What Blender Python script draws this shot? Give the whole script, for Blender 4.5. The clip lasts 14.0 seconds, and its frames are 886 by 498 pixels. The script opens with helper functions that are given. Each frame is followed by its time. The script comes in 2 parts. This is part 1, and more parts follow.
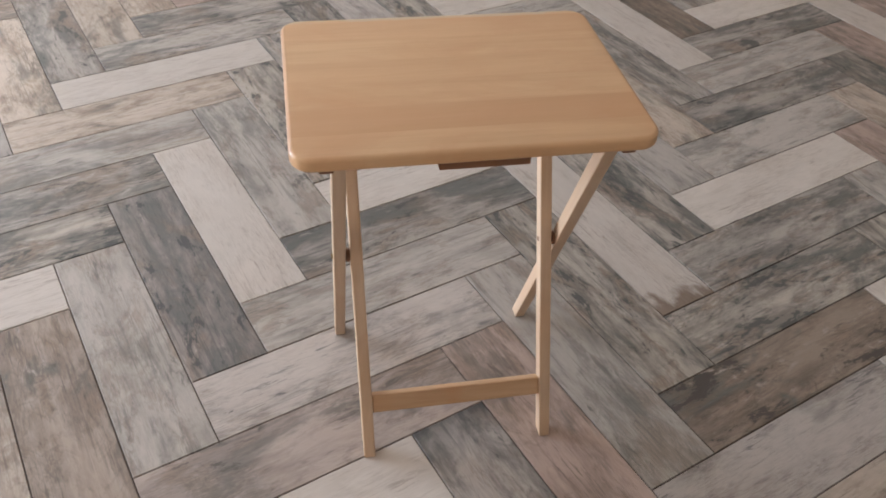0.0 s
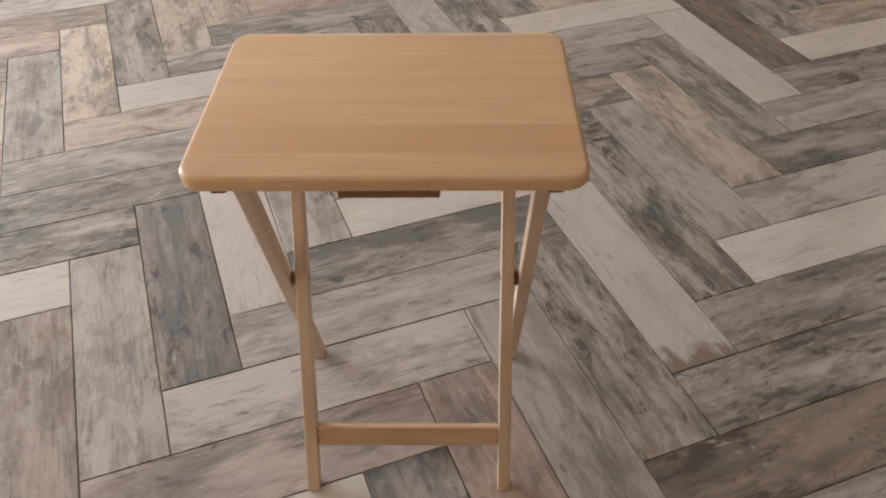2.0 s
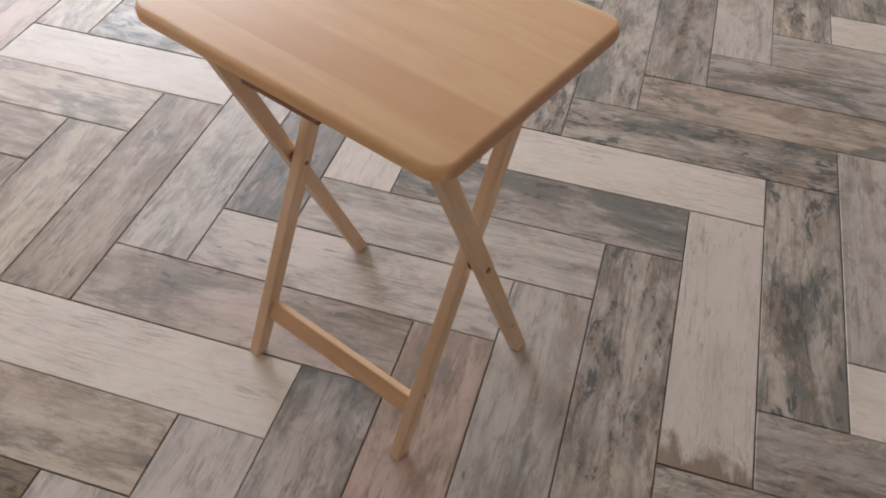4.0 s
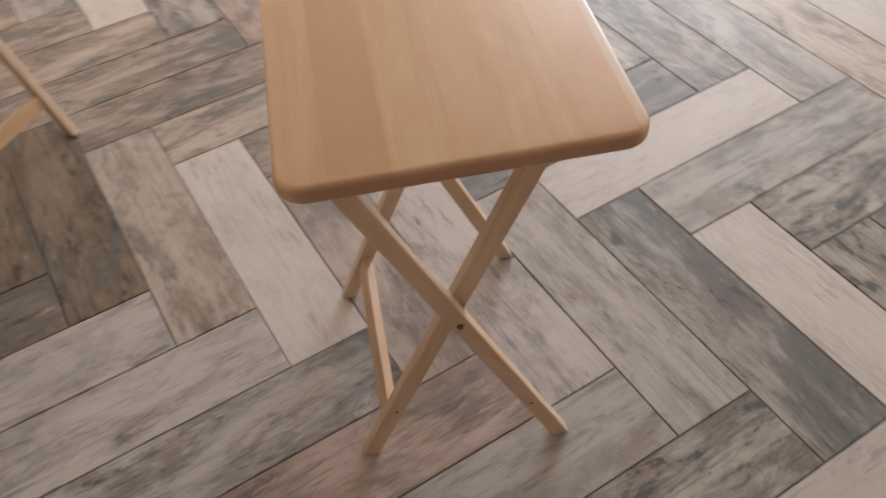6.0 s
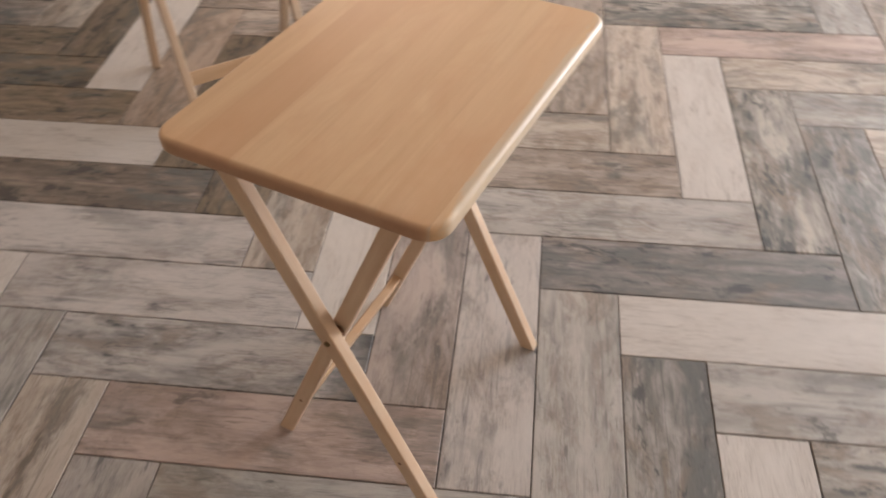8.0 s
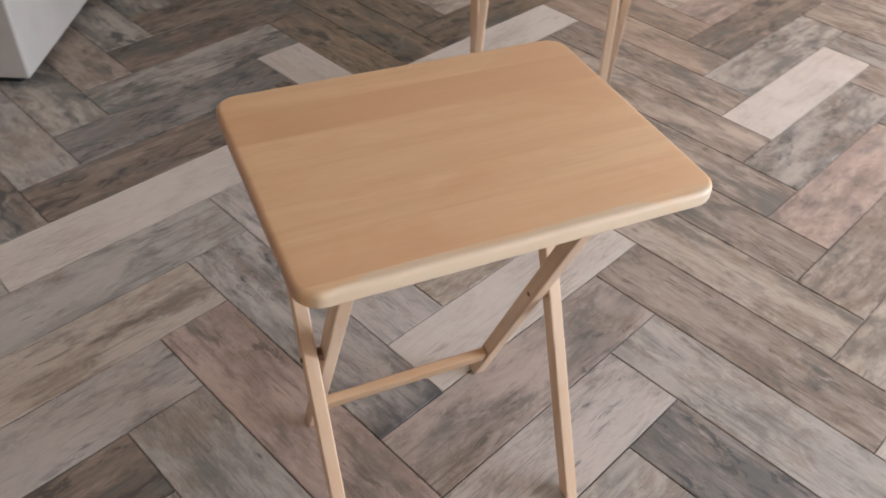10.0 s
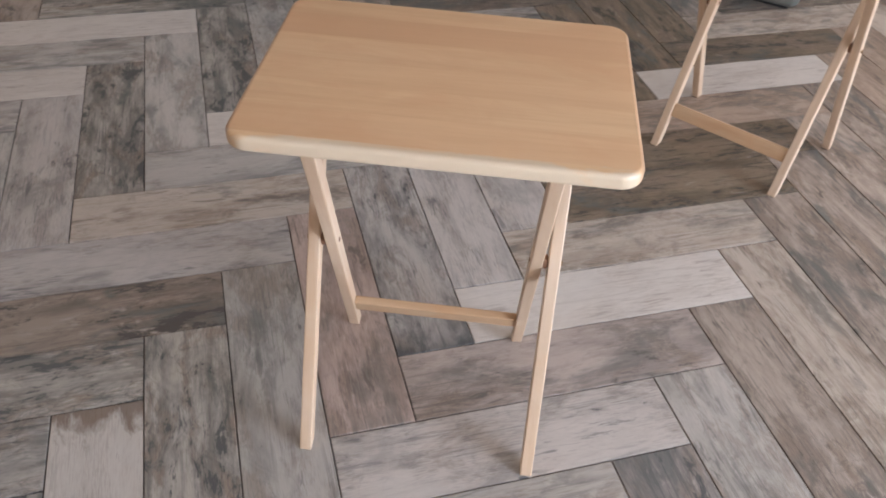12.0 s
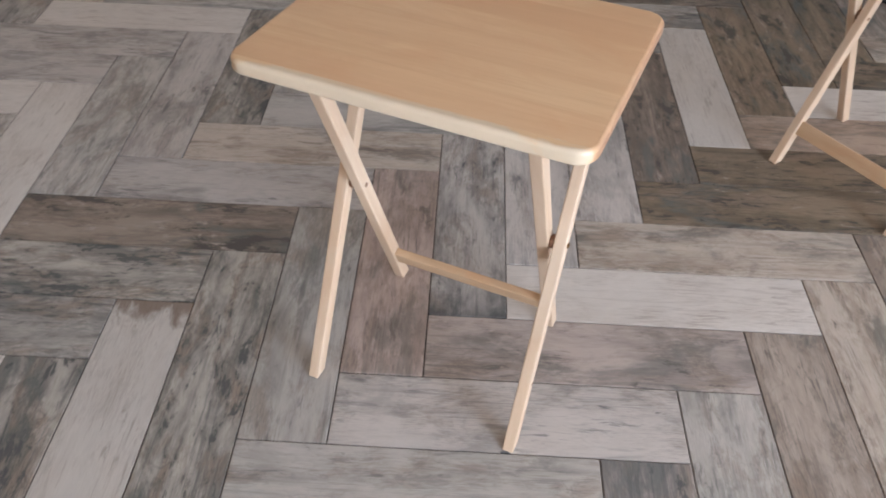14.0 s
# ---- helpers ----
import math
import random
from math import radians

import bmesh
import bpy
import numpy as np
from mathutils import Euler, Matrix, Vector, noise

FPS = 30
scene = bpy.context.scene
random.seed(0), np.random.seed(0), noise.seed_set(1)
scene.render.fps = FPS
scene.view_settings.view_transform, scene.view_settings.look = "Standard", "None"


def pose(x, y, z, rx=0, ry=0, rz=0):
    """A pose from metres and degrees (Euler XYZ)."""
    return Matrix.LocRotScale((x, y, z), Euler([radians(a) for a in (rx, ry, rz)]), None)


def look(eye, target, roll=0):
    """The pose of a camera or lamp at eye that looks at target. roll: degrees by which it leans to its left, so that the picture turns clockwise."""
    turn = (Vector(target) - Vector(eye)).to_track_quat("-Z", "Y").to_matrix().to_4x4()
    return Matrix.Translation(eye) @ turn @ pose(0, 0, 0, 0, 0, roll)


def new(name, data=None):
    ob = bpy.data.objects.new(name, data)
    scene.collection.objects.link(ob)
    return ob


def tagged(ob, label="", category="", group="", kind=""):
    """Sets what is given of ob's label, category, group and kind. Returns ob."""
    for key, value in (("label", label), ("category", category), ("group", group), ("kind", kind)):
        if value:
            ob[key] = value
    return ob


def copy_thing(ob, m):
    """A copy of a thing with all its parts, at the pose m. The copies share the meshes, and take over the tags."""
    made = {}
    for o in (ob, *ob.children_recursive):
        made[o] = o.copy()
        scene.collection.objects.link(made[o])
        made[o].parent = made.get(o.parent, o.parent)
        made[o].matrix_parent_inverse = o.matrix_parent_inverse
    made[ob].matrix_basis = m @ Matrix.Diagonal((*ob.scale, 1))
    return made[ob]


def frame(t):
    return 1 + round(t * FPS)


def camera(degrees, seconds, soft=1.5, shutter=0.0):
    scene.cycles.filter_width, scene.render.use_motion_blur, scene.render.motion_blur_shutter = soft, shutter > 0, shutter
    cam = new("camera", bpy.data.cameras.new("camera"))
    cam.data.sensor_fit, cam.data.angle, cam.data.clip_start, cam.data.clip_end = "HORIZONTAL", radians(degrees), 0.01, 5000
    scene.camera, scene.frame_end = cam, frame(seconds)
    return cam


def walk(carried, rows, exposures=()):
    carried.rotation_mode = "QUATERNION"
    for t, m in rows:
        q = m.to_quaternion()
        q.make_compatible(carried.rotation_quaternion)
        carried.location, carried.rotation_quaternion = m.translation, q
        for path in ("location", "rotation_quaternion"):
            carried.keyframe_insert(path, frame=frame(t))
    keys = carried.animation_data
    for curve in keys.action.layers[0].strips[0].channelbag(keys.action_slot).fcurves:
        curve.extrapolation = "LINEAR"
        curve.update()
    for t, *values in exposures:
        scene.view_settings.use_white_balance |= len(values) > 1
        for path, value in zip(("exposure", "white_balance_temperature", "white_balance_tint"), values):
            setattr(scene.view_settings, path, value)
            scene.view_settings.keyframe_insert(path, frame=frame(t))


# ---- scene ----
cam = camera(56.49, 14.0, soft=1.8, shutter=0.4)
PATH = [
    (0, (-0.4556, -0.7638, 1.2452), (0.0966, 0.0785, 0.3462), 3.27),
    (0.5, (-0.4241, -0.7863, 1.2359), (0.1220, 0.0620, 0.3389), 2.84),
    (1, (-0.3598, -0.8409, 1.2385), (0.1156, 0.0490, 0.3415), 1.81),
    (1.5, (-0.2727, -0.8777, 1.2284), (0.1100, 0.0683, 0.3446), -1.86),
    (2, (-0.1474, -0.8194, 1.2083), (0.2018, 0.1414, 0.3266), -0.77),
    (2.5, (-0.0173, -0.7832, 1.2000), (0.1798, 0.1828, 0.2778), -1.82),
    (3, (0.1297, -0.7903, 1.1928), (0.0578, 0.1612, 0.2379), -2.48),
    (3.2, (0.2052, -0.8011, 1.1948), (0.0874, 0.1441, 0.2381), -0.70),
    (5.5, (0.6953, -0.3963, 1.1676), (0.1126, 0.2247, 0.1201), -2.21),
    (6, (0.8273, -0.2819, 1.1845), (0.0459, 0.1350, 0.1656), -4.69),
    (6.5, (0.9271, -0.1756, 1.1861), (0.0278, 0.0471, 0.2042), -8.94),
    (7, (0.9153, -0.0182, 1.1779), (-0.0034, 0.1387, 0.2012), -6.04),
    (7.5, (0.9282, 0.1133, 1.1909), (-0.0051, 0.1882, 0.2183), -4.95),
    (8, (0.9821, 0.2633, 1.1931), (0.0185, 0.1364, 0.2562), -1.30),
    (8.5, (0.9769, 0.3722, 1.1985), (0.0526, 0.0100, 0.2836), -2.22),
    (9, (0.8714, 0.4613, 1.1940), (-0.0168, 0.0038, 0.2860), 1.08),
    (11.3, (0.5300, 0.8750, 1.1943), (0.0853, -0.0397, 0.3066), 3.15),
    (11.5, (0.4837, 0.9158, 1.1964), (0.0727, -0.0109, 0.3048), 3.72),
    (12, (0.3893, 0.9990, 1.1891), (0.0879, 0.0364, 0.2919), 3.74),
    (12.5, (0.3395, 0.9550, 1.1960), (0.0967, -0.0160, 0.2901), 3.43),
    (13, (0.2512, 0.9380, 1.1816), (0.1069, -0.0516, 0.2748), 0.43),
    (13.5, (0.1592, 1.0274, 1.1688), (0.0923, 0.0393, 0.2514), 2.00),
    (14, (0.1022, 1.0882, 1.1830), (0.1254, 0.0980, 0.2658), 1.98),
]
walk(cam, [(t, look(eye, target, roll)) for t, eye, target, roll in PATH],
     exposures=[(0, -0.17, 6650, 17), (0.5, -0.12, 6500, 18), (1.5, -0.14, 6450, 18), (2, -0.26, 7150, 18), (3, -0.12, 6700, 17),
                (5.5, -0.35, 7400, 22), (6.5, -0.27, 7150, 20), (8, -0.19, 7300, 21), (9.2, -0.18, 7100, 20),
                (11.3, -0.07, 6300, 18), (13, -0.08, 6300, 18), (14, -0.08, 6200, 16)])

# ---------------------------------------------------------------- light
ROOM = pose(0, 0, 0, 0, 0, 45)          # the room stands at 45 degrees to the tile pattern

world = bpy.data.worlds.new("sky")
scene.world = world
world.use_nodes = True
wn = world.node_tree.nodes
sky = wn.new("ShaderNodeTexSky")
sky.sky_type = 'NISHITA'
sky.sun_disc = False
sky.sun_elevation = radians(48)
sky.sun_rotation = radians(146)
wn["Background"].inputs["Strength"].default_value = 0.12
world.node_tree.links.new(sky.outputs[0], wn["Background"].inputs["Color"])

sun_data = bpy.data.lights.new("sun", 'SUN')
sun_data.energy, sun_data.angle, sun_data.color = 2.0, radians(0.6), (1.0, 0.95, 0.88)
sun = new("sun", sun_data)
sun.matrix_world = look((2.0, -3.0, 4.0), (0, 0, 0))


def window_lamp(name, x, y, z, turn, wide, high, watts, colour):
    data = bpy.data.lights.new(name, 'AREA')
    data.shape, data.size, data.size_y = 'RECTANGLE', wide, high
    data.energy, data.color = watts, colour
    ob = new(name, data)
    ob.matrix_world = ROOM @ pose(x, y, z, 0, 0, turn) @ pose(0, 0, 0, 90, 0, 0)
    return ob


# local -z of the lamp looks along +y after the 90 degree tilt, so turn 180 looks back into the room
window_lamp("garden_door_daylight", 0.6, 5.85, 1.12, 180, 2.5, 2.05, 470, (0.745, 0.875, 1.0))
window_lamp("side_window_daylight", -2.90, 2.0, 1.5, -90, 1.3, 1.1, 19, (1.0, 0.76, 0.56))


# ---------------------------------------------------------------- materials
class Nodes:
    """A small wrapper that keeps node set-ups short."""

    def __init__(self, name):
        self.mat = bpy.data.materials.new(name)
        self.mat.use_nodes = True
        self.tree = self.mat.node_tree
        self.bsdf = self.tree.nodes["Principled BSDF"]

    def add(self, kind, **values):
        node = self.tree.nodes.new(kind)
        for key, value in values.items():
            node.inputs[key].default_value = value
        return node

    def link(self, a, b):
        self.tree.links.new(a, b)

    def math(self, op, a, b):
        node = self.tree.nodes.new("ShaderNodeMath")
        node.operation = op
        for i, v in enumerate((a, b)):
            if isinstance(v, (int, float)):
                node.inputs[i].default_value = v
            else:
                self.link(v, node.inputs[i])
        return node.outputs[0]

    def mapped(self, vector, scale, offset=None):
        node = self.tree.nodes.new("ShaderNodeVectorMath")
        node.operation = 'MULTIPLY'
        node.inputs[1].default_value = scale
        self.link(vector, node.inputs[0])
        if offset is None:
            return node.outputs[0]
        plus = self.tree.nodes.new("ShaderNodeVectorMath")
        self.link(node.outputs[0], plus.inputs[0])
        self.link(offset, plus.inputs[1])
        return plus.outputs[0]

    def noise(self, vector, scale=1.0, detail=6.0, rough=0.6, warp=0.0):
        node = self.add("ShaderNodeTexNoise", Scale=scale, Detail=detail, Roughness=rough, Distortion=warp)
        self.link(vector, node.inputs["Vector"])
        return node.outputs["Fac"]

    def ramp(self, fac, stops):
        node = self.tree.nodes.new("ShaderNodeValToRGB")
        while len(node.color_ramp.elements) < len(stops):
            node.color_ramp.elements.new(0.5)
        for el, (at, value) in zip(node.color_ramp.elements, stops):
            el.position = at
            el.color = (value, value, value, 1) if isinstance(value, (int, float)) else (*value, 1)
        self.link(fac, node.inputs[0])
        return node.outputs[0]

    def mix(self, fac, a, b, kind='MIX'):
        node = self.tree.nodes.new("ShaderNodeMix")
        node.data_type, node.blend_type = 'RGBA', kind
        for socket, v in ((node.inputs[0], fac), (node.inputs[6], a), (node.inputs[7], b)):
            if isinstance(v, (int, float)):
                socket.default_value = v
            elif isinstance(v, tuple):
                socket.default_value = (*v, 1)
            else:
                self.link(v, socket)
        return node.outputs[2]

    def finish(self, colour, rough, height=None, depth=0.001, strength=0.5):
        if isinstance(colour, tuple):
            self.bsdf.inputs["Base Color"].default_value = (*colour, 1)
        else:
            self.link(colour, self.bsdf.inputs["Base Color"])
        if isinstance(rough, float):
            self.bsdf.inputs["Roughness"].default_value = rough
        else:
            self.link(rough, self.bsdf.inputs["Roughness"])
        if height is not None:
            bump = self.add("ShaderNodeBump", Strength=strength, Distance=depth)
            self.link(height, bump.inputs["Height"])
            self.link(bump.outputs[0], self.bsdf.inputs["Normal"])
        return self.mat


def tile_material(name, light, mid, dark, spread, patch, varied, end=None, island=False):
    """Glazed wood-look porcelain. spread: where the streaks turn from light to mid; patch: how much worn dark paint there is;
    varied: how strongly rusty and slate-coloured clouds show; end: a stain at one end (side, where it stops, where it starts, colour)."""
    n = Nodes(name)
    place = n.tree.nodes.new("ShaderNodeTexCoord").outputs["Object"]
    if island:
        chance = n.tree.nodes.new("ShaderNodeNewGeometry").outputs["Random Per Island"]
    else:
        chance = n.tree.nodes.new("ShaderNodeObjectInfo").outputs["Random"]

    def shift(a, b, c):
        node = n.tree.nodes.new("ShaderNodeCombineXYZ")
        for i, v in enumerate((a, b, c)):
            n.link(n.math('MULTIPLY', chance, v), node.inputs[i])
        return node.outputs[0]

    off, off2 = shift(61.0, 137.0, 23.0), shift(-83.0, 47.0, 71.0)
    streak = n.noise(n.mapped(place, (3.6, 26.0, 1.0), off), 1.0, 8.0, 0.62, 0.45)
    cloud = n.noise(n.mapped(place, (7.0, 17.0, 1.0), off), 1.0, 8.0, 0.66, 0.8)
    flake = n.noise(n.mapped(place, (19.0, 50.0, 1.0), off), 1.0, 7.0, 0.7, 0.5)
    grain = n.noise(n.mapped(place, (40.0, 430.0, 1.0), off), 1.0, 4.0, 0.6)
    drift = n.noise(n.mapped(place, (3.4, 8.5, 1.0), off2), 1.0, 6.0, 0.6, 1.0)
    drift2 = n.noise(n.mapped(place, (5.0, 10.0, 1.0), off), 1.0, 5.0, 0.62, 1.1)
    tone = n.math('ADD', n.math('MULTIPLY', streak, 0.42), n.math('MULTIPLY', cloud, 0.33))
    tone = n.math('ADD', tone, n.math('MULTIPLY', drift, 0.25))
    busy = n.ramp(drift2, ((0.40, 0.15), (0.58, 1.0)))
    tone = n.math('ADD', tone, n.math('MULTIPLY', n.math('MULTIPLY', n.math('SUBTRACT', flake, 0.5), 0.55), busy))
    col = n.mix(n.ramp(tone, ((spread - 0.06, 0.0), (spread + 0.06, 1.0))), light, mid)
    rust = n.math('ADD', n.math('MULTIPLY', drift2, 0.75), n.math('MULTIPLY', flake, 0.25))
    col = n.mix(n.ramp(rust, ((0.50, 0.0), (0.60, varied * 0.95))), col, (0.265, 0.203, 0.157))
    cool = n.math('ADD', n.math('MULTIPLY', drift, 0.7), n.math('MULTIPLY', flake, 0.3))
    col = n.mix(n.ramp(cool, ((0.52, 0.0), (0.61, varied))), col, (0.126, 0.137, 0.130))
    worn = n.math('ADD', n.math('MULTIPLY', cloud, 0.6), n.math('MULTIPLY', flake, 0.4))
    col = n.mix(n.ramp(worn, ((0.665 - patch, 0.0), (0.695 - patch, 0.85))), col, dark)
    pale = n.ramp(n.math('ADD', n.math('MULTIPLY', streak, 0.35), n.math('MULTIPLY', flake, 0.65)), ((0.375, varied), (0.42, 0.0)))
    col = n.mix(n.math('MULTIPLY', pale, busy), col, (0.48, 0.43, 0.39))
    col = n.mix(n.math('MULTIPLY', n.ramp(grain, ((0.46, 0.0), (0.68, 0.42))), busy), col, dark)
    dash = n.noise(n.mapped(place, (13.0, 95.0, 1.0), off2), 1.0, 5.0, 0.65, 0.7)
    where = n.ramp(n.noise(n.mapped(place, (4.5, 7.0, 1.0), off2), 1.3, 3.0, 0.5, 0.5), ((0.50, 0.0), (0.62, 1.0)))
    col = n.mix(n.math('MULTIPLY', n.ramp(dash, ((0.55, 0.0), (0.62, 0.5 + 0.4 * varied))), where), col, dark)
    vein = n.noise(n.mapped(place, (6.0, 150.0, 1.0), off), 1.0, 5.0, 0.6, 0.6)
    along = n.ramp(n.noise(n.mapped(place, (3.0, 9.0, 1.0), off), 1.4, 3.0, 0.5, 0.6), ((0.46, 0.0), (0.60, 1.0)))
    col = n.mix(n.math('MULTIPLY', n.ramp(vein, ((0.54, 0.0), (0.60, 0.25 + 0.35 * varied))), along), col, dark)
    ring = n.noise(n.mapped(place, (7.0, 13.0, 1.0), off2), 1.0, 5.0, 0.55, 1.3)
    line = n.ramp(ring, ((0.478, 0.0), (0.49, 0.55 * varied), (0.496, 0.55 * varied), (0.52, 0.0)))
    col = n.mix(n.math('MULTIPLY', line, busy), col, dark)
    if end:
        side, stop, full, colour = end
        split = n.tree.nodes.new("ShaderNodeSeparateXYZ")
        n.link(place, split.inputs[0])
        reach = n.math('ADD', n.math('MULTIPLY', split.outputs[0], side), n.math('MULTIPLY', n.math('SUBTRACT', cloud, 0.5), 0.36))
        col = n.mix(n.ramp(n.math('ADD', reach, 0.5), ((1 - full, 0.0), (1 - stop, 0.75))), col, colour)
    per = n.math('ADD', n.math('MULTIPLY', chance, 0.2), 0.93)
    fine = n.math('MULTIPLY', per, n.math('ADD', n.math('MULTIPLY', flake, 0.3), 0.85))
    rgb = n.tree.nodes.new("ShaderNodeCombineColor")
    for i in range(3):
        n.link(fine, rgb.inputs[i])
    col = n.mix(1.0, col, rgb.outputs[0], 'MULTIPLY')
    rough = n.math('ADD', n.math('MULTIPLY', flake, 0.26), 0.40)
    height = n.math('ADD', n.math('MULTIPLY', streak, 0.6), n.math('ADD', n.math('MULTIPLY', grain, 0.25), n.math('MULTIPLY', flake, 0.3)))
    n.bsdf.inputs["Specular IOR Level"].default_value = 0.27
    return n.finish(col, rough, height, 0.0022, 0.45)


TILE_LOOKS = {
    "white": ((0.555, 0.515, 0.47), (0.50, 0.455, 0.41), (0.27, 0.225, 0.19), 0.57, -0.05, 0.07),
    "marked": ((0.50, 0.46, 0.425), (0.385, 0.348, 0.32), (0.11, 0.112, 0.115), 0.54, 0.06, 0.3),
    "cream": ((0.51, 0.445, 0.38), (0.38, 0.312, 0.252), (0.16, 0.133, 0.112), 0.52, 0.06, 0.6),
    "pale": ((0.45, 0.42, 0.385), (0.325, 0.302, 0.275), (0.145, 0.142, 0.132), 0.51, 0.06, 0.5),
    "taupe": ((0.43, 0.36, 0.305), (0.265, 0.216, 0.18), (0.12, 0.106, 0.095), 0.49, 0.09, 0.75),
    "rose": ((0.44, 0.375, 0.337), (0.305, 0.258, 0.233), (0.12, 0.107, 0.10), 0.50, 0.08, 0.5),
    "pink": ((0.46, 0.362, 0.316), (0.335, 0.258, 0.222), (0.135, 0.11, 0.098), 0.50, 0.07, 0.5),
    "grey": ((0.39, 0.358, 0.325), (0.198, 0.186, 0.170), (0.09, 0.09, 0.088), 0.50, 0.10, 0.65),
    "mixed": ((0.44, 0.40, 0.352), (0.215, 0.198, 0.175), (0.08, 0.084, 0.083), 0.48, 0.12, 0.75),
    "slate": ((0.29, 0.262, 0.240), (0.165, 0.160, 0.152), (0.08, 0.083, 0.086), 0.48, 0.12, 0.5),
    "blush": ((0.40, 0.312, 0.248), (0.29, 0.218, 0.168), (0.15, 0.122, 0.102), 0.51, 0.06, 0.6),
    "earth": ((0.255, 0.198, 0.140), (0.15, 0.116, 0.082), (0.068, 0.063, 0.052), 0.49, 0.12, 0.75),
    "brown": ((0.285, 0.232, 0.187), (0.16, 0.129, 0.105), (0.075, 0.067, 0.060), 0.48, 0.12, 0.7),
}
TILE_MATS = {k: tile_material("porcelain_" + k, *v) for k, v in TILE_LOOKS.items()}
TILE_MATS["stained"] = tile_material("porcelain_stained", *TILE_LOOKS["white"], end=(-1, 0.205, 0.255, (0.15, 0.095, 0.058)))
TILE_MATS["sooty"] = tile_material("porcelain_sooty", *TILE_LOOKS["marked"][:1], (0.29, 0.270, 0.252), (0.085, 0.088, 0.092), 0.50, 0.09, 0.55, end=(1, 0.20, 0.33, (0.06, 0.066, 0.07)))
FAR_TILE = tile_material("porcelain_far", *TILE_LOOKS["taupe"], island=True)


def wood_material(name, light, mid, dark, ruddy, staves=0.0, gloss=0.3):
    """Clear-lacquered rubberwood, grain along local x; staves: width of the glued strips."""
    n = Nodes(name)
    place = n.tree.nodes.new("ShaderNodeTexCoord").outputs["Object"]
    split = n.tree.nodes.new("ShaderNodeSeparateXYZ")
    n.link(place, split.inputs[0])
    shift = n.tree.nodes.new("ShaderNodeCombineXYZ")
    strip = None
    if staves:
        row = n.math('FLOOR', n.math('DIVIDE', n.math('ADD', split.outputs[1], 0.5), staves), 0.0)
        pick = n.tree.nodes.new("ShaderNodeTexWhiteNoise")
        pick.noise_dimensions = '1D'
        n.link(row, pick.inputs["W"])
        strip = pick.outputs["Value"]
        chance = strip
    else:
        chance = n.tree.nodes.new("ShaderNodeObjectInfo").outputs["Random"]
    n.link(n.math('MULTIPLY', chance, 31.0), shift.inputs[0])
    n.link(n.math('MULTIPLY', chance, 17.0), shift.inputs[2])
    off = shift.outputs[0]
    broad = n.noise(n.mapped(place, (2.6, 30.0, 30.0), off), 1.0, 6.0, 0.58, 0.8)
    fine = n.noise(n.mapped(place, (14.0, 260.0, 260.0), off), 1.0, 5.0, 0.6)
    pores = n.noise(n.mapped(place, (60.0, 700.0, 700.0), off), 1.0, 3.0, 0.5)
    blot = n.noise(n.mapped(place, (9.0, 17.0, 17.0), off), 1.0, 5.0, 0.62, 0.8)
    flame = n.noise(n.mapped(place, (5.0, 9.0, 9.0), off), 1.0, 4.0, 0.6, 1.4)
    col = n.mix(n.ramp(broad, ((0.36, 0.0), (0.64, 1.0))), light, mid)
    col = n.mix(n.ramp(flame, ((0.47, 0.0), (0.72, 0.65))), col, ruddy)
    col = n.mix(n.ramp(fine, ((0.50, 0.0), (0.8, 0.20))), col, dark)
    col = n.mix(n.ramp(pores, ((0.58, 0.0), (0.80, 0.04))), col, dark)
    col = n.mix(n.ramp(blot, ((0.60, 0.0), (0.80, 0.02))), col, dark)
    if staves:
        col = n.mix(n.ramp(strip, ((0.25, 0.0), (1.0, 0.80))), col, ruddy)
        col = n.mix(n.ramp(strip, ((0.0, 0.45), (0.35, 0.0))), col, light)
        col = n.mix(n.ramp(strip, ((0.70, 0.0), (1.0, 0.10))), col, dark)
        # window highlight on the back edge, painted in as a ragged pale band
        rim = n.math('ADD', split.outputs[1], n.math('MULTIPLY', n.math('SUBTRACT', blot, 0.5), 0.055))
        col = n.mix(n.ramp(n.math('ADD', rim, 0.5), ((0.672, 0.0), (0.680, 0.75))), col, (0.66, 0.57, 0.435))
        ends = n.math('ADD', n.math('ABSOLUTE', split.outputs[0], 0.0), n.math('MULTIPLY', n.math('SUBTRACT', blot, 0.5), 0.004))
        col = n.mix(n.ramp(n.math('ADD', ends, 0.5), ((0.7365, 0.0), (0.7405, 0.85))), col, (0.37, 0.205, 0.125))
    rough = n.math('ADD', n.math('MULTIPLY', blot, 0.16), gloss)
    return n.finish(col, rough, fine, 0.0004, 0.1)


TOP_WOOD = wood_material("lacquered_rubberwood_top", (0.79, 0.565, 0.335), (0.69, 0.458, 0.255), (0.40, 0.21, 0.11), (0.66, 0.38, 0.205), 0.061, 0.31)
LEG_WOOD = wood_material("lacquered_rubberwood_leg", (0.67, 0.515, 0.375), (0.59, 0.428, 0.29), (0.40, 0.24, 0.135), (0.58, 0.385, 0.245), 0.0, 0.34)
RAIL_WOOD = wood_material("lacquered_rubberwood_rail", (0.61, 0.42, 0.26), (0.52, 0.335, 0.195), (0.36, 0.19, 0.095), (0.55, 0.31, 0.16), 0.0, 0.36)
# darkest brown, for the small parts under the top and at the joints
DARK_WOOD = wood_material("dark_brown_wood", (0.26, 0.13, 0.07), (0.19, 0.09, 0.048), (0.10, 0.05, 0.027), (0.2, 0.09, 0.05), 0.0, 0.45)


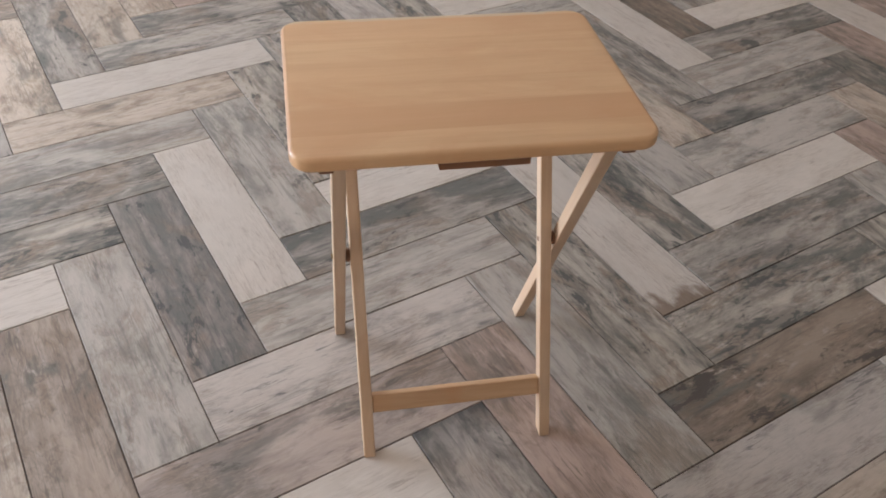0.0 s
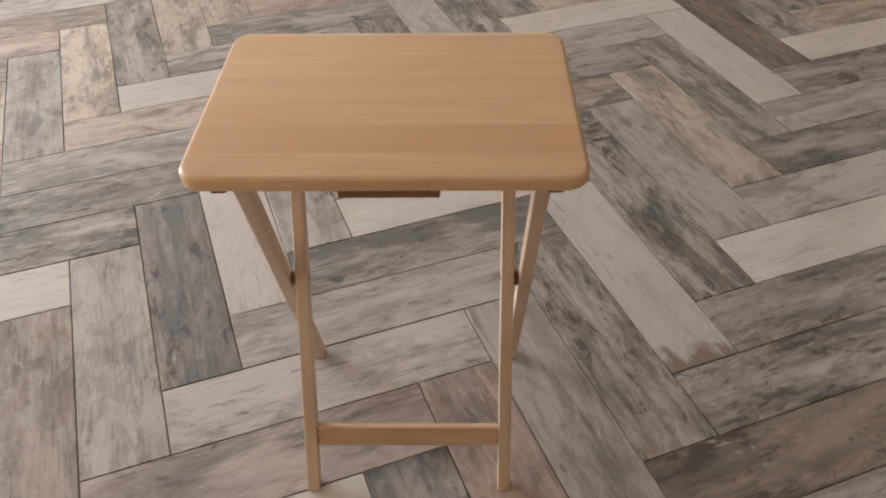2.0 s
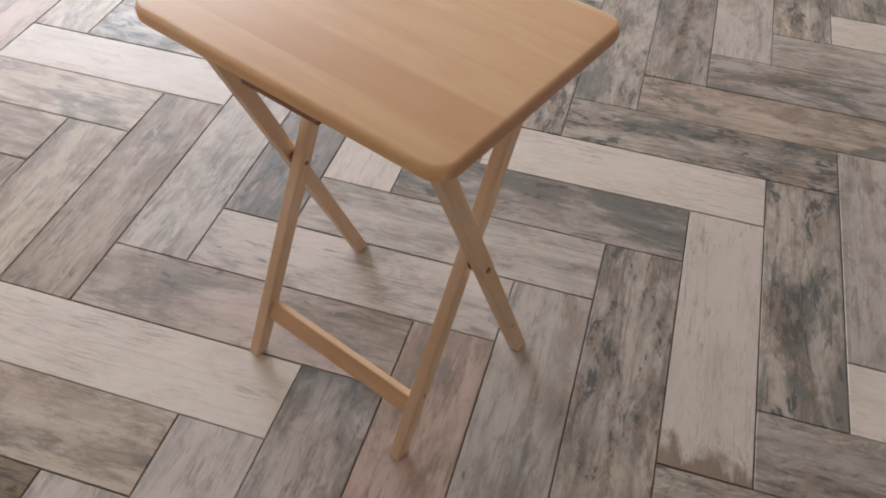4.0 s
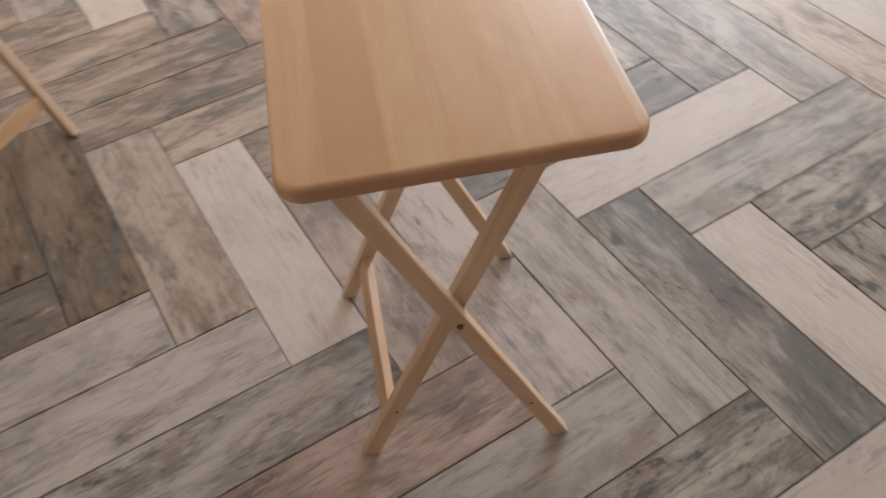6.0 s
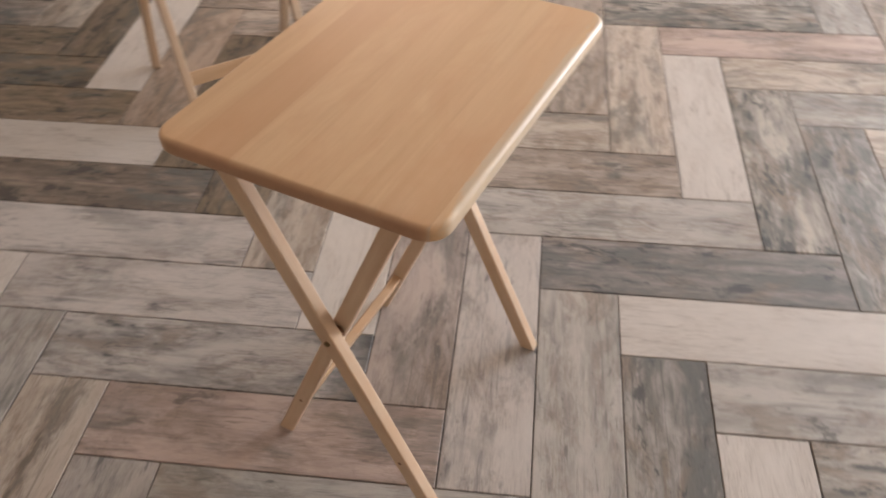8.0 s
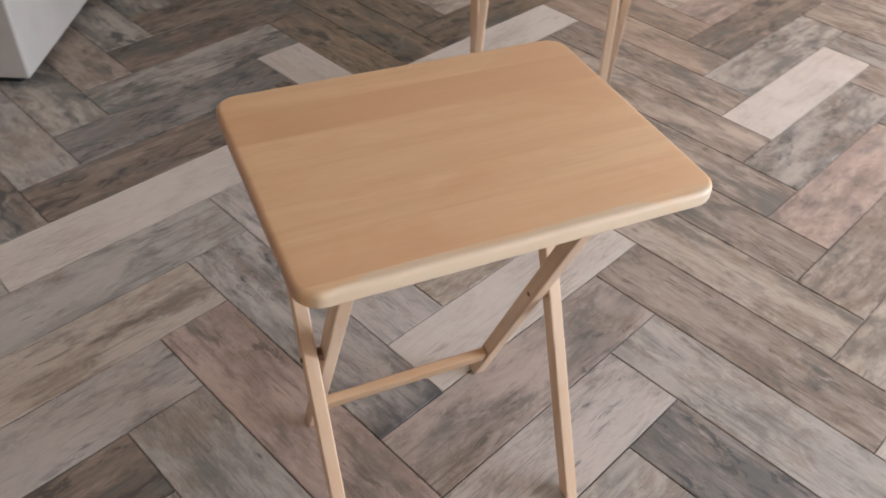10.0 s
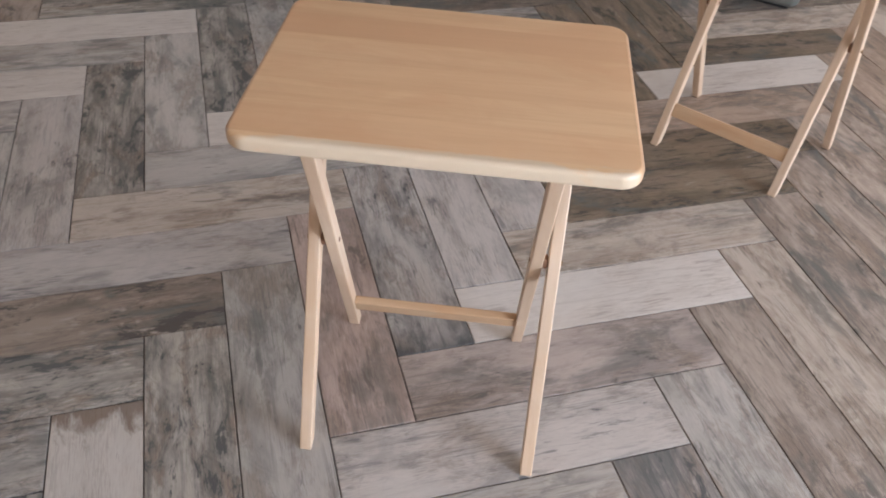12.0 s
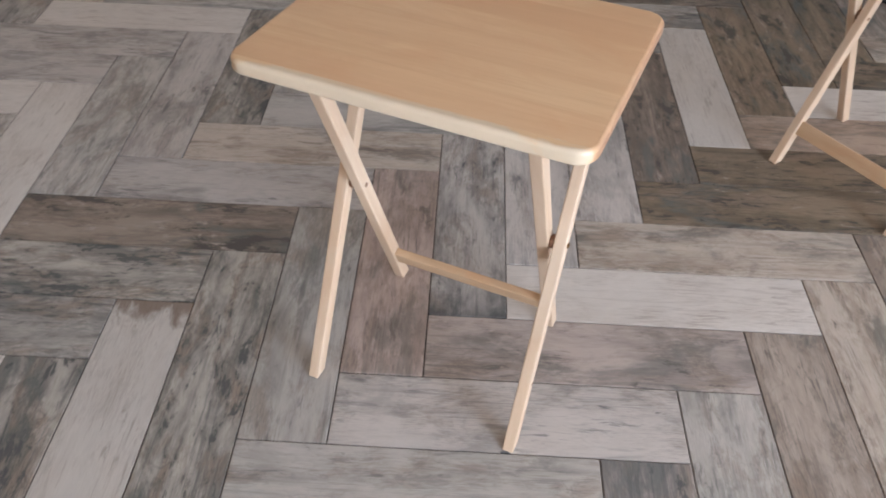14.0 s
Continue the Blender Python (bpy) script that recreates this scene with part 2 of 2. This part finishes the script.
def mottled(name, a, b, scale, rough, depth=0.0006):
    n = Nodes(name)
    place = n.tree.nodes.new("ShaderNodeTexCoord").outputs["Object"]
    big = n.noise(place, scale, 5.0, 0.6)
    small = n.noise(place, scale * 22, 4.0, 0.6)
    col = n.mix(n.ramp(big, ((0.35, 0.0), (0.7, 1.0))), a, b)
    return n.finish(col, rough, n.math('ADD', small, n.math('MULTIPLY', big, 0.3)), depth, 0.4)


GROUT = mottled("brown_grout", (0.095, 0.074, 0.060), (0.06, 0.047, 0.039), 5.0, 0.9)
WALL_PAINT = mottled("warm_white_plaster", (0.58, 0.46, 0.35), (0.54, 0.42, 0.315), 1.2, 0.8)
CEILING_PAINT = mottled("white_ceiling_paint", (0.84, 0.82, 0.79), (0.81, 0.79, 0.76), 1.0, 0.85)
FRAME_PAINT = mottled("white_window_frame", (0.78, 0.78, 0.77), (0.74, 0.74, 0.73), 3.0, 0.4)
FABRIC = mottled("grey_upholstery", (0.125, 0.124, 0.108), (0.098, 0.098, 0.085), 9.0, 0.92, 0.0012)
PALE_FABRIC = mottled("pale_grey_faux_leather", (0.41, 0.395, 0.365), (0.36, 0.347, 0.32), 7.0, 0.5, 0.0006)
BLACK = mottled("black_base", (0.016, 0.016, 0.017), (0.01, 0.01, 0.011), 12.0, 0.6)
RUBBER = mottled("dark_rubber", (0.07, 0.05, 0.038), (0.045, 0.033, 0.026), 30.0, 0.7)
STEEL = mottled("dull_brass", (0.32, 0.22, 0.12), (0.24, 0.16, 0.09), 60.0, 0.4)
STEEL.node_tree.nodes["Principled BSDF"].inputs["Metallic"].default_value = 1.0
PAVING = mottled("patio_concrete", (0.36, 0.35, 0.33), (0.29, 0.285, 0.27), 0.8, 0.9)
glass = Nodes("window_glass")
glass.bsdf.inputs["Transmission Weight"].default_value = 1.0
glass.bsdf.inputs["IOR"].default_value = 1.02
GLASS = glass.finish((1.0, 1.0, 1.0), 0.0)


# ---------------------------------------------------------------- mesh helpers
def mesh_of(name, bm, material, smooth=False):
    data = bpy.data.meshes.new(name)
    bmesh.ops.recalc_face_normals(bm, faces=bm.faces)
    bm.to_mesh(data)
    bm.free()
    data.materials.append(material)
    if smooth:
        for p in data.polygons:
            p.use_smooth = True
    return data


def part(name, bm, material, parent, label="", m=None, smooth=False):
    ob = new(name, mesh_of(name, bm, material, smooth))
    ob.parent = parent
    if m is not None:
        ob.matrix_basis = m
    return tagged(ob, label)


def thing(name, m, label, category, group=""):
    ob = new(name)
    ob.empty_display_size = 0.1
    ob.matrix_basis = m
    return tagged(ob, label, category, group)


def box(sx, sy, sz, bevel=0.0, segments=2, centre=(0, 0, 0)):
    bm = bmesh.new()
    bmesh.ops.create_cube(bm, size=1.0)
    bmesh.ops.scale(bm, vec=(sx, sy, sz), verts=bm.verts)
    if bevel:
        bmesh.ops.bevel(bm, geom=bm.edges[:], offset=bevel, segments=segments, profile=0.5, affect='EDGES')
    bmesh.ops.translate(bm, vec=centre, verts=bm.verts)
    return bm


def rod(radius, length, sides=16):
    """A cylinder along x with softened rims."""
    bm = bmesh.new()
    bmesh.ops.create_cone(bm, cap_ends=True, segments=sides, radius1=radius, radius2=radius, depth=length)
    rims = [e for e in bm.edges if abs(e.verts[0].co.z - e.verts[1].co.z) < 1e-6]
    bmesh.ops.bevel(bm, geom=rims, offset=radius * 0.15, segments=2, affect='EDGES')
    bmesh.ops.rotate(bm, matrix=Matrix.Rotation(radians(90), 3, 'Y'), verts=bm.verts)
    return bm


def rounded_slab(sx, sy, sz, corner, edge, steps=8, arc=6):
    """A board with round corners and a rounded-over rim; top at z = 0."""
    def outline(inset):
        r = max(corner - inset, 0.002)
        hx, hy = sx / 2 - inset - r, sy / 2 - inset - r
        ring = []
        for k, (cx, cy) in enumerate(((hx, hy), (-hx, hy), (-hx, -hy), (hx, -hy))):
            for i in range(steps + 1):
                a = radians(90 * (k + i / steps))
                ring.append((cx + r * math.cos(a), cy + r * math.sin(a)))
        return ring

    levels = []
    for i in range(arc + 1):
        a = radians(90 * i / arc)
        levels.append((edge * (1 - math.sin(a)), -edge * (1 - math.cos(a))))
    low = edge * 0.8
    for i in range(arc + 1):
        a = radians(90 * i / arc)
        levels.append((low * (1 - math.cos(a)), -sz + low * (1 - math.sin(a))))
    bm = bmesh.new()
    rings = [[bm.verts.new((x, y, z)) for x, y in outline(inset)] for inset, z in levels]
    for a, b in zip(rings, rings[1:]):
        for i in range(len(a)):
            j = (i + 1) % len(a)
            bm.faces.new((a[i], a[j], b[j], b[i]))
    bm.faces.new(rings[0])
    bm.faces.new(rings[-1])
    return bm


# ---------------------------------------------------------------- the room
def structure(name, bm, material, label, category, m=ROOM):
    ob = new(name, mesh_of(name, bm, material))
    ob.matrix_basis = m
    return tagged(ob, label, category, kind="structure")


X0, X1, Y0, Y1, HIGH, THICK = -2.95, 2.95, -2.95, 5.90, 2.5, 0.16
floor = structure("floor", box(X1 - X0, Y1 - Y0, 0.05, centre=((X0 + X1) / 2, (Y0 + Y1) / 2, -0.0285)), GROUT,
                  "herringbone floor of weathered wood-look porcelain tiles", "floor")
structure("ceiling", box(X1 - X0 + 0.3, Y1 - Y0 + 0.3, 0.1, centre=((X0 + X1) / 2, (Y0 + Y1) / 2, HIGH + 0.05)), CEILING_PAINT,
          "plain white painted ceiling", "ceiling")
structure("wall_south", box(X1 - X0 + 2 * THICK, THICK, HIGH, centre=((X0 + X1) / 2, Y0 - THICK / 2, HIGH / 2)), WALL_PAINT,
          "warm white plastered wall", "wall")
structure("wall_east", box(THICK, Y1 - Y0, HIGH, centre=(X1 + THICK / 2, (Y0 + Y1) / 2, HIGH / 2)), WALL_PAINT,
          "warm white plastered wall", "wall")


def joined(*pieces):
    bm = bmesh.new()
    for size, centre in pieces:
        made = bmesh.ops.create_cube(bm, size=1.0)["verts"]
        bmesh.ops.scale(bm, vec=size, verts=made)
        bmesh.ops.translate(bm, vec=centre, verts=made)
    return bm


DOOR_X, DOOR_W, DOOR_H = 0.6, 2.6, 2.2
a0, a1 = X0 - THICK, DOOR_X - DOOR_W / 2
b0, b1 = DOOR_X + DOOR_W / 2, X1 + THICK
structure("wall_north", joined(((a1 - a0, THICK, HIGH), ((a0 + a1) / 2, Y1 + THICK / 2, HIGH / 2)),
                               ((b1 - b0, THICK, HIGH), ((b0 + b1) / 2, Y1 + THICK / 2, HIGH / 2)),
                               ((DOOR_W, THICK, HIGH - DOOR_H), (DOOR_X, Y1 + THICK / 2, (HIGH + DOOR_H) / 2))), WALL_PAINT,
          "warm white wall with a wide garden door opening", "wall")
WIN_Y, WIN_W, WIN_LOW, WIN_TOP = 2.0, 1.4, 0.9, 2.1
structure("wall_west", joined(((THICK, WIN_Y - WIN_W / 2 - Y0, HIGH), (X0 - THICK / 2, (Y0 + WIN_Y - WIN_W / 2) / 2, HIGH / 2)),
                              ((THICK, Y1 - WIN_Y - WIN_W / 2, HIGH), (X0 - THICK / 2, (Y1 + WIN_Y + WIN_W / 2) / 2, HIGH / 2)),
                              ((THICK, WIN_W, WIN_LOW), (X0 - THICK / 2, WIN_Y, WIN_LOW / 2)),
                              ((THICK, WIN_W, HIGH - WIN_TOP), (X0 - THICK / 2, WIN_Y, (HIGH + WIN_TOP) / 2))), WALL_PAINT,
          "warm white wall with a window opening behind the sofa", "wall")


def window(name, m, wide, high, panes, label):
    """Framed glazing, in the plane y = 0 of m, standing on z = 0."""
    ob = tagged(new(name), label, "window", kind="structure")
    ob.matrix_basis = m
    f = 0.06
    for z in (f / 2, high - f / 2):
        part("window_frame", box(wide, 0.07, f, 0.004), FRAME_PAINT, ob, m=pose(0, 0, z))
    for i in range(panes + 1):
        part("window_frame", box(f, 0.066, high - 2 * f, 0.004), FRAME_PAINT, ob, m=pose(-wide / 2 + f / 2 + i * (wide - f) / panes, 0, high / 2))
    step = (wide - f) / panes
    for i in range(panes):
        pane = part("pane", box(step - f + 0.01, 0.006, high - 2 * f + 0.01), GLASS, ob, m=pose(-wide / 2 + f / 2 + (i + 0.5) * step, 0, high / 2))
        pane.visible_shadow = False
    return ob


window("window_1", ROOM @ pose(DOOR_X, Y1 + 0.09, 0.0), DOOR_W, DOOR_H, 2, "white framed glazed garden door")
window("window_2", ROOM @ pose(X0 - 0.09, WIN_Y, WIN_LOW, 0, 0, 90), WIN_W, WIN_TOP - WIN_LOW, 2, "white framed two-pane window")
structure("ground", box(160, 160, 0.1, centre=(0, 0, -0.13)), PAVING, "pale concrete ground outside", "ground")


# ---------------------------------------------------------------- the folding tray table
FOOT, HEAD, RISE = 0.1485, -0.128, 0.632      # where a leg stands and where it meets the top, in depth; the height between
LEAN = math.atan2(FOOT - HEAD, RISE)


def leg_mesh(thick, deep, side):
    """A square-edged bar that leans in the y-z plane between foot and head, cut level at both ends. Grain along its length."""
    long = math.hypot(FOOT - HEAD, RISE)
    bm = box(long, thick, deep, 0.0022, 2)
    slant = -side * math.tan(LEAN)
    for v in bm.verts:
        v.co.x += slant * v.co.z
    return bm


def leg_pose(u, side):
    """side +1: stands at the back and leans to the front."""
    x_axis = Vector((0, side * (HEAD - FOOT), RISE)).normalized()
    y_axis = Vector((1, 0, 0))
    z_axis = x_axis.cross(y_axis)
    m = Matrix((x_axis, y_axis, z_axis)).transposed().to_4x4()
    m.translation = (u, side * (FOOT + HEAD) / 2, RISE / 2 + 0.0015)
    return m


def tray_table(m, label):
    t = thing("tray_table", m, label, "table", "folding tray tables")
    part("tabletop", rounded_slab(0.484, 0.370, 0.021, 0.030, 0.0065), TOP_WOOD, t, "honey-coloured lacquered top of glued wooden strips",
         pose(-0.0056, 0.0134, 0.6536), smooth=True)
    for u, side in ((-0.1585, -1), (0.1585, -1), (-0.186, 1), (0.186, 1)):
        leg = part("leg", leg_mesh(0.0198, 0.0245, side), LEG_WOOD, t, m=leg_pose(u, side))
        pad = part("rubber_foot", box(0.016, 0.022, 0.002, 0.0006), RUBBER, leg, "small dark rubber foot")
        pad.matrix_basis = leg_pose(u, side).inverted() @ pose(u, side * FOOT, 0.001)
        head = part("bolt", rod(0.0045, 0.004, 14), STEEL, leg, "small brass-coloured pivot bolt")
        out = 1 if u > 0 else -1
        head.matrix_basis = leg_pose(u, side).inverted() @ pose(u + out * 0.0106, 0.0, 0.339)
        if side < 0:
            inner = part("screw_hole", rod(0.0042, 0.002, 12), DARK_WOOD, leg, "dark plugged screw hole")
            inner.matrix_basis = leg_pose(u, side).inverted() @ pose(u - out * 0.0099, 0.0, 0.339)
        low = part("screw_hole", rod(0.0028, 0.002, 10), DARK_WOOD, leg, "dark plugged screw hole")
        low.matrix_basis = leg_pose(u, side).inverted() @ pose(u + out * 0.0099, side * (FOOT - 0.115 * math.tan(LEAN)), 0.115)
    for u in (-0.1723, 0.1723):
        part("washer", rod(0.0115, 0.0080, 16), DARK_WOOD, t, "dark washer between crossing legs", pose(u, 0.0, 0.339))
    part("stretcher", box(0.2970, 0.016, 0.034, 0.0025), RAIL_WOOD, t, "orange-toned wooden bar joining two legs", pose(0, -0.1095, 0.0892, -23, 0, 0))
    for v in (-0.118, 0.118):
        part("dowel", rod(0.0095, 0.350 if v < 0 else 0.295, 16), LEG_WOOD, t, "round crossbar under the top", pose(0, v, 0.614), smooth=True)
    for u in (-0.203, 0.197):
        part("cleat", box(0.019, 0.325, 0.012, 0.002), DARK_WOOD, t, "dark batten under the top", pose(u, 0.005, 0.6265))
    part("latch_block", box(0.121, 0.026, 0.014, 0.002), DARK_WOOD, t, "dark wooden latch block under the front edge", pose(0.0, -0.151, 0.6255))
    return t


near_table = tray_table(pose(0.1175, 0.0849, 0, 0, 0, -21.05), "honey-coloured wooden folding tray table standing open on tiles")
far_table = copy_thing(near_table, pose(-0.8696, -0.5213, 0, 0, 0, 126.1))
tagged(far_table, "honey-coloured wooden folding tray table standing near the sofa")


# ---------------------------------------------------------------- seating at the edge of the room
def sofa():
    s = thing("sofa", ROOM @ pose(-1.86, -0.75, 0), "dark grey fabric sofa with a low black base", "sofa")
    long, deep = 1.91, 0.92
    part("base", box(deep - 0.06, long - 0.06, 0.014, 0.003), BLACK, s, "low black plinth", pose(-deep / 2, 0, 0.007))
    part("body", box(deep, long, 0.30, 0.028, 5), FABRIC, s, m=pose(-deep / 2, 0, 0.162), smooth=True)
    for y in (-0.42, 0.42):
        part("seat_cushion", box(0.66, 0.80, 0.15, 0.045, 4), FABRIC, s, m=pose(-0.34, y * 0.97, 0.385), smooth=True)
        part("back_cushion", box(0.2, 0.80, 0.42, 0.06, 4), FABRIC, s, m=pose(-0.72, y * 0.97, 0.62, 0, -10, 0), smooth=True)
    for y in (-long / 2 + 0.075, long / 2 - 0.075):
        part("armrest", box(deep - 0.02, 0.148, 0.33, 0.04, 4), FABRIC, s, m=pose(-deep / 2, y, 0.475), smooth=True)
    part("backrest", box(0.16, long - 0.3, 0.5, 0.05, 4), FABRIC, s, m=pose(-deep + 0.08, 0, 0.56), smooth=True)


def ottoman():
    o = thing("ottoman", ROOM @ pose(-0.955, -1.085, 0), "pale grey box ottoman above a gap filled with black for shade", "ottoman")
    size = 0.55
    # black block added under the body, for the shade in the gap below it
    part("base", box(size - 0.10, size - 0.10, 0.042, 0.004), BLACK, o, "black block filling the shaded gap underneath", pose(-size / 2, -size / 2, 0.021))
    part("body", box(size, size, 0.340, 0.008, 3), PALE_FABRIC, o, m=pose(-size / 2, -size / 2, 0.210))
    part("lid", box(size + 0.004, size + 0.004, 0.07, 0.02, 3), PALE_FABRIC, o, "padded lid", pose(-size / 2, -size / 2, 0.416), smooth=True)


sofa()
ottoman()

# ---------------------------------------------------------------- floor tiles
WIDE = 0.1525                    # pitch across a tile; four of them make its length
JOINT = 0.0023
LOOKS = {
    "white": "-1,3 -4,-1 6,1 9,5 -7,4 -4,-8 -1,-6 -9,-6 -2,9 5,-8 3,-10 11,6 8,-5 7,-5 1,4",
    "marked": "2,-3 -2,1 -2,-6 -10,2 7,-6 4,8 5,-7 6,-7 -1,-5",
    "cream": "-3,8 -3,9 -8,3 -7,5 -5,7 -5,-1 -5,-2 -1,11 7,3 1,-4",
    "pale": "0,4 -4,7 6,2 7,2 9,4 -6,6 3,-9 6,-6 5,8 -4,8 1,-11 -5,14 4,-9 -1,2 0,-5 -3,1 2,-2",
    "taupe": "3,6 -9,-5 -7,-3 -9,2 -8,-4 -6,-2 -4,0",
    "blush": "-8,-5 -10,-6 -11,-7",
    "earth": "-5,-9 -10,-7 -7,-11 -6,-10 -7,-4 -6,-3 -8,-13",
    "pink": "1,-3 -10,1",
    "rose": "-3,0",
    "grey": "0,3 5,0 8,3 -5,6 -1,10 0,11 10,5 4,7 8,4 -2,10 -4,-9 2,6 3,7",
    "mixed": "1,5 2,5 4,-1 3,-1 5,1 -6,5 4,-8 2,-10",
    "slate": "-2,2 -3,-8",
    "brown": "3,-2 -2,-7 -5,-10 -7,-12 -3,-7",
    "stained": "4,0",
    "sooty": "0,-4",
}
look_of = {}
for look_name, cells in LOOKS.items():
    for cell in cells.split():
        look_of.setdefault(tuple(int(v) for v in cell.split(",")), look_name)


def tile_data(name, material):
    """One plank tile, length along x, top at z = 0, with an eased edge."""
    long, wide, deep, ease = 4 * WIDE - JOINT, WIDE - JOINT, 0.010, 0.0011
    bm = bmesh.new()
    levels = ((ease, 0.0), (0.0, -ease), (0.0, -deep))
    rings = []
    for inset, z in levels:
        hx, hy = long / 2 - inset, wide / 2 - inset
        rings.append([bm.verts.new(c) for c in ((hx, hy, z), (-hx, hy, z), (-hx, -hy, z), (hx, -hy, z))])
    for a, b in zip(rings, rings[1:]):
        for i in range(4):
            bm.faces.new((a[i], b[i], b[(i + 1) % 4], a[(i + 1) % 4]))
    bm.faces.new(rings[0])
    return mesh_of(name, bm, material)


TILES = {k: tile_data("tile_" + k, mat) for k, mat in TILE_MATS.items()}
places = []
for j in range(-44, 45):
    for k in range(-8, 9):
        places.append((j - 3 + 8 * k, j, 0))
        places.append((j + 8 * k, j - 4, 1))
inside = []
to_room = ROOM.inverted()
for cx, cy, upright in places:
    centre = Vector(((cx + (0.5 if upright else 2)) * WIDE, (cy + (2 if upright else 0.5)) * WIDE, 0))
    p = to_room @ centre
    if X0 - 0.3 < p.x < X1 + 0.3 and Y0 - 0.3 < p.y < Y1 + 0.3:
        inside.append((centre.length, cx, cy, upright, centre))
inside.sort(key=lambda row: row[:4])
rng = random.Random(4)
by_door = ("cream", "pale", "taupe", "grey", "mixed", "pink", "brown", "white")
by_sofa = ("cream", "blush", "taupe", "earth", "earth", "pink", "brown", "blush")
far_rows = {0: [], 1: []}
floor_inverse = floor.matrix_basis.inverted()
for n_tile, (_, cx, cy, upright, centre) in enumerate(inside):
    if n_tile >= 300:
        far_rows[upright].append(centre)
        continue
    kind_of_tile = look_of.get((cx, cy)) or rng.choice(by_sofa if cx < -4 and cy < -2 else by_door)
    ob = new("tile", TILES[kind_of_tile])
    ob.parent = floor
    drop = rng.uniform(-0.0005, 0.0003)
    turn = (90 if upright else 0) + rng.uniform(-0.08, 0.08)
    ob.matrix_basis = floor_inverse @ pose(centre.x, centre.y, drop, rng.uniform(-0.05, 0.05), rng.uniform(-0.02, 0.02), turn)


def cut_to_room(ring):
    """Clips a tile's outline, in room coordinates, at the four walls."""
    for axis, limit, sign in ((0, X0 + 0.003, 1), (0, X1 - 0.003, -1), (1, Y0 + 0.003, 1), (1, Y1 - 0.003, -1)):
        kept = []
        for a, b in zip(ring, ring[1:] + ring[:1]):
            da, db = sign * (a[axis] - limit), sign * (b[axis] - limit)
            if da >= 0:
                kept.append(a)
            if da * db < 0:
                kept.append(a.lerp(b, da / (da - db)))
        ring = kept
        if len(ring) < 3:
            return []
    return ring


for upright, centres in far_rows.items():
    spin = pose(0, 0, 0, 0, 0, 90 if upright else 0)
    verts, faces = [], []
    hx, hy = (4 * WIDE - JOINT) / 2, (WIDE - JOINT) / 2
    for centre in centres:
        ring = [to_room @ (centre + spin @ Vector(c)) for c in ((hx, hy, 0), (-hx, hy, 0), (-hx, -hy, 0), (hx, -hy, 0))]
        ring = [spin.inverted() @ (ROOM @ p) for p in cut_to_room(ring)]
        if len(ring) < 3:
            continue
        start, count = len(verts), len(ring)
        verts += [(p.x, p.y, 0.0) for p in ring] + [(p.x, p.y, -0.008) for p in ring]
        faces.append(tuple(range(start, start + count)))
        faces += [(start + i, start + count + i, start + count + (i + 1) % count, start + (i + 1) % count) for i in range(count)]
    data = bpy.data.meshes.new("tiles_along_the_walls")
    data.from_pydata(verts, [], faces)
    data.materials.append(FAR_TILE)
    ob = tagged(new("tiles_along_the_walls", data), kind="stuff")
    ob.parent = floor
    ob.matrix_basis = floor_inverse @ spin
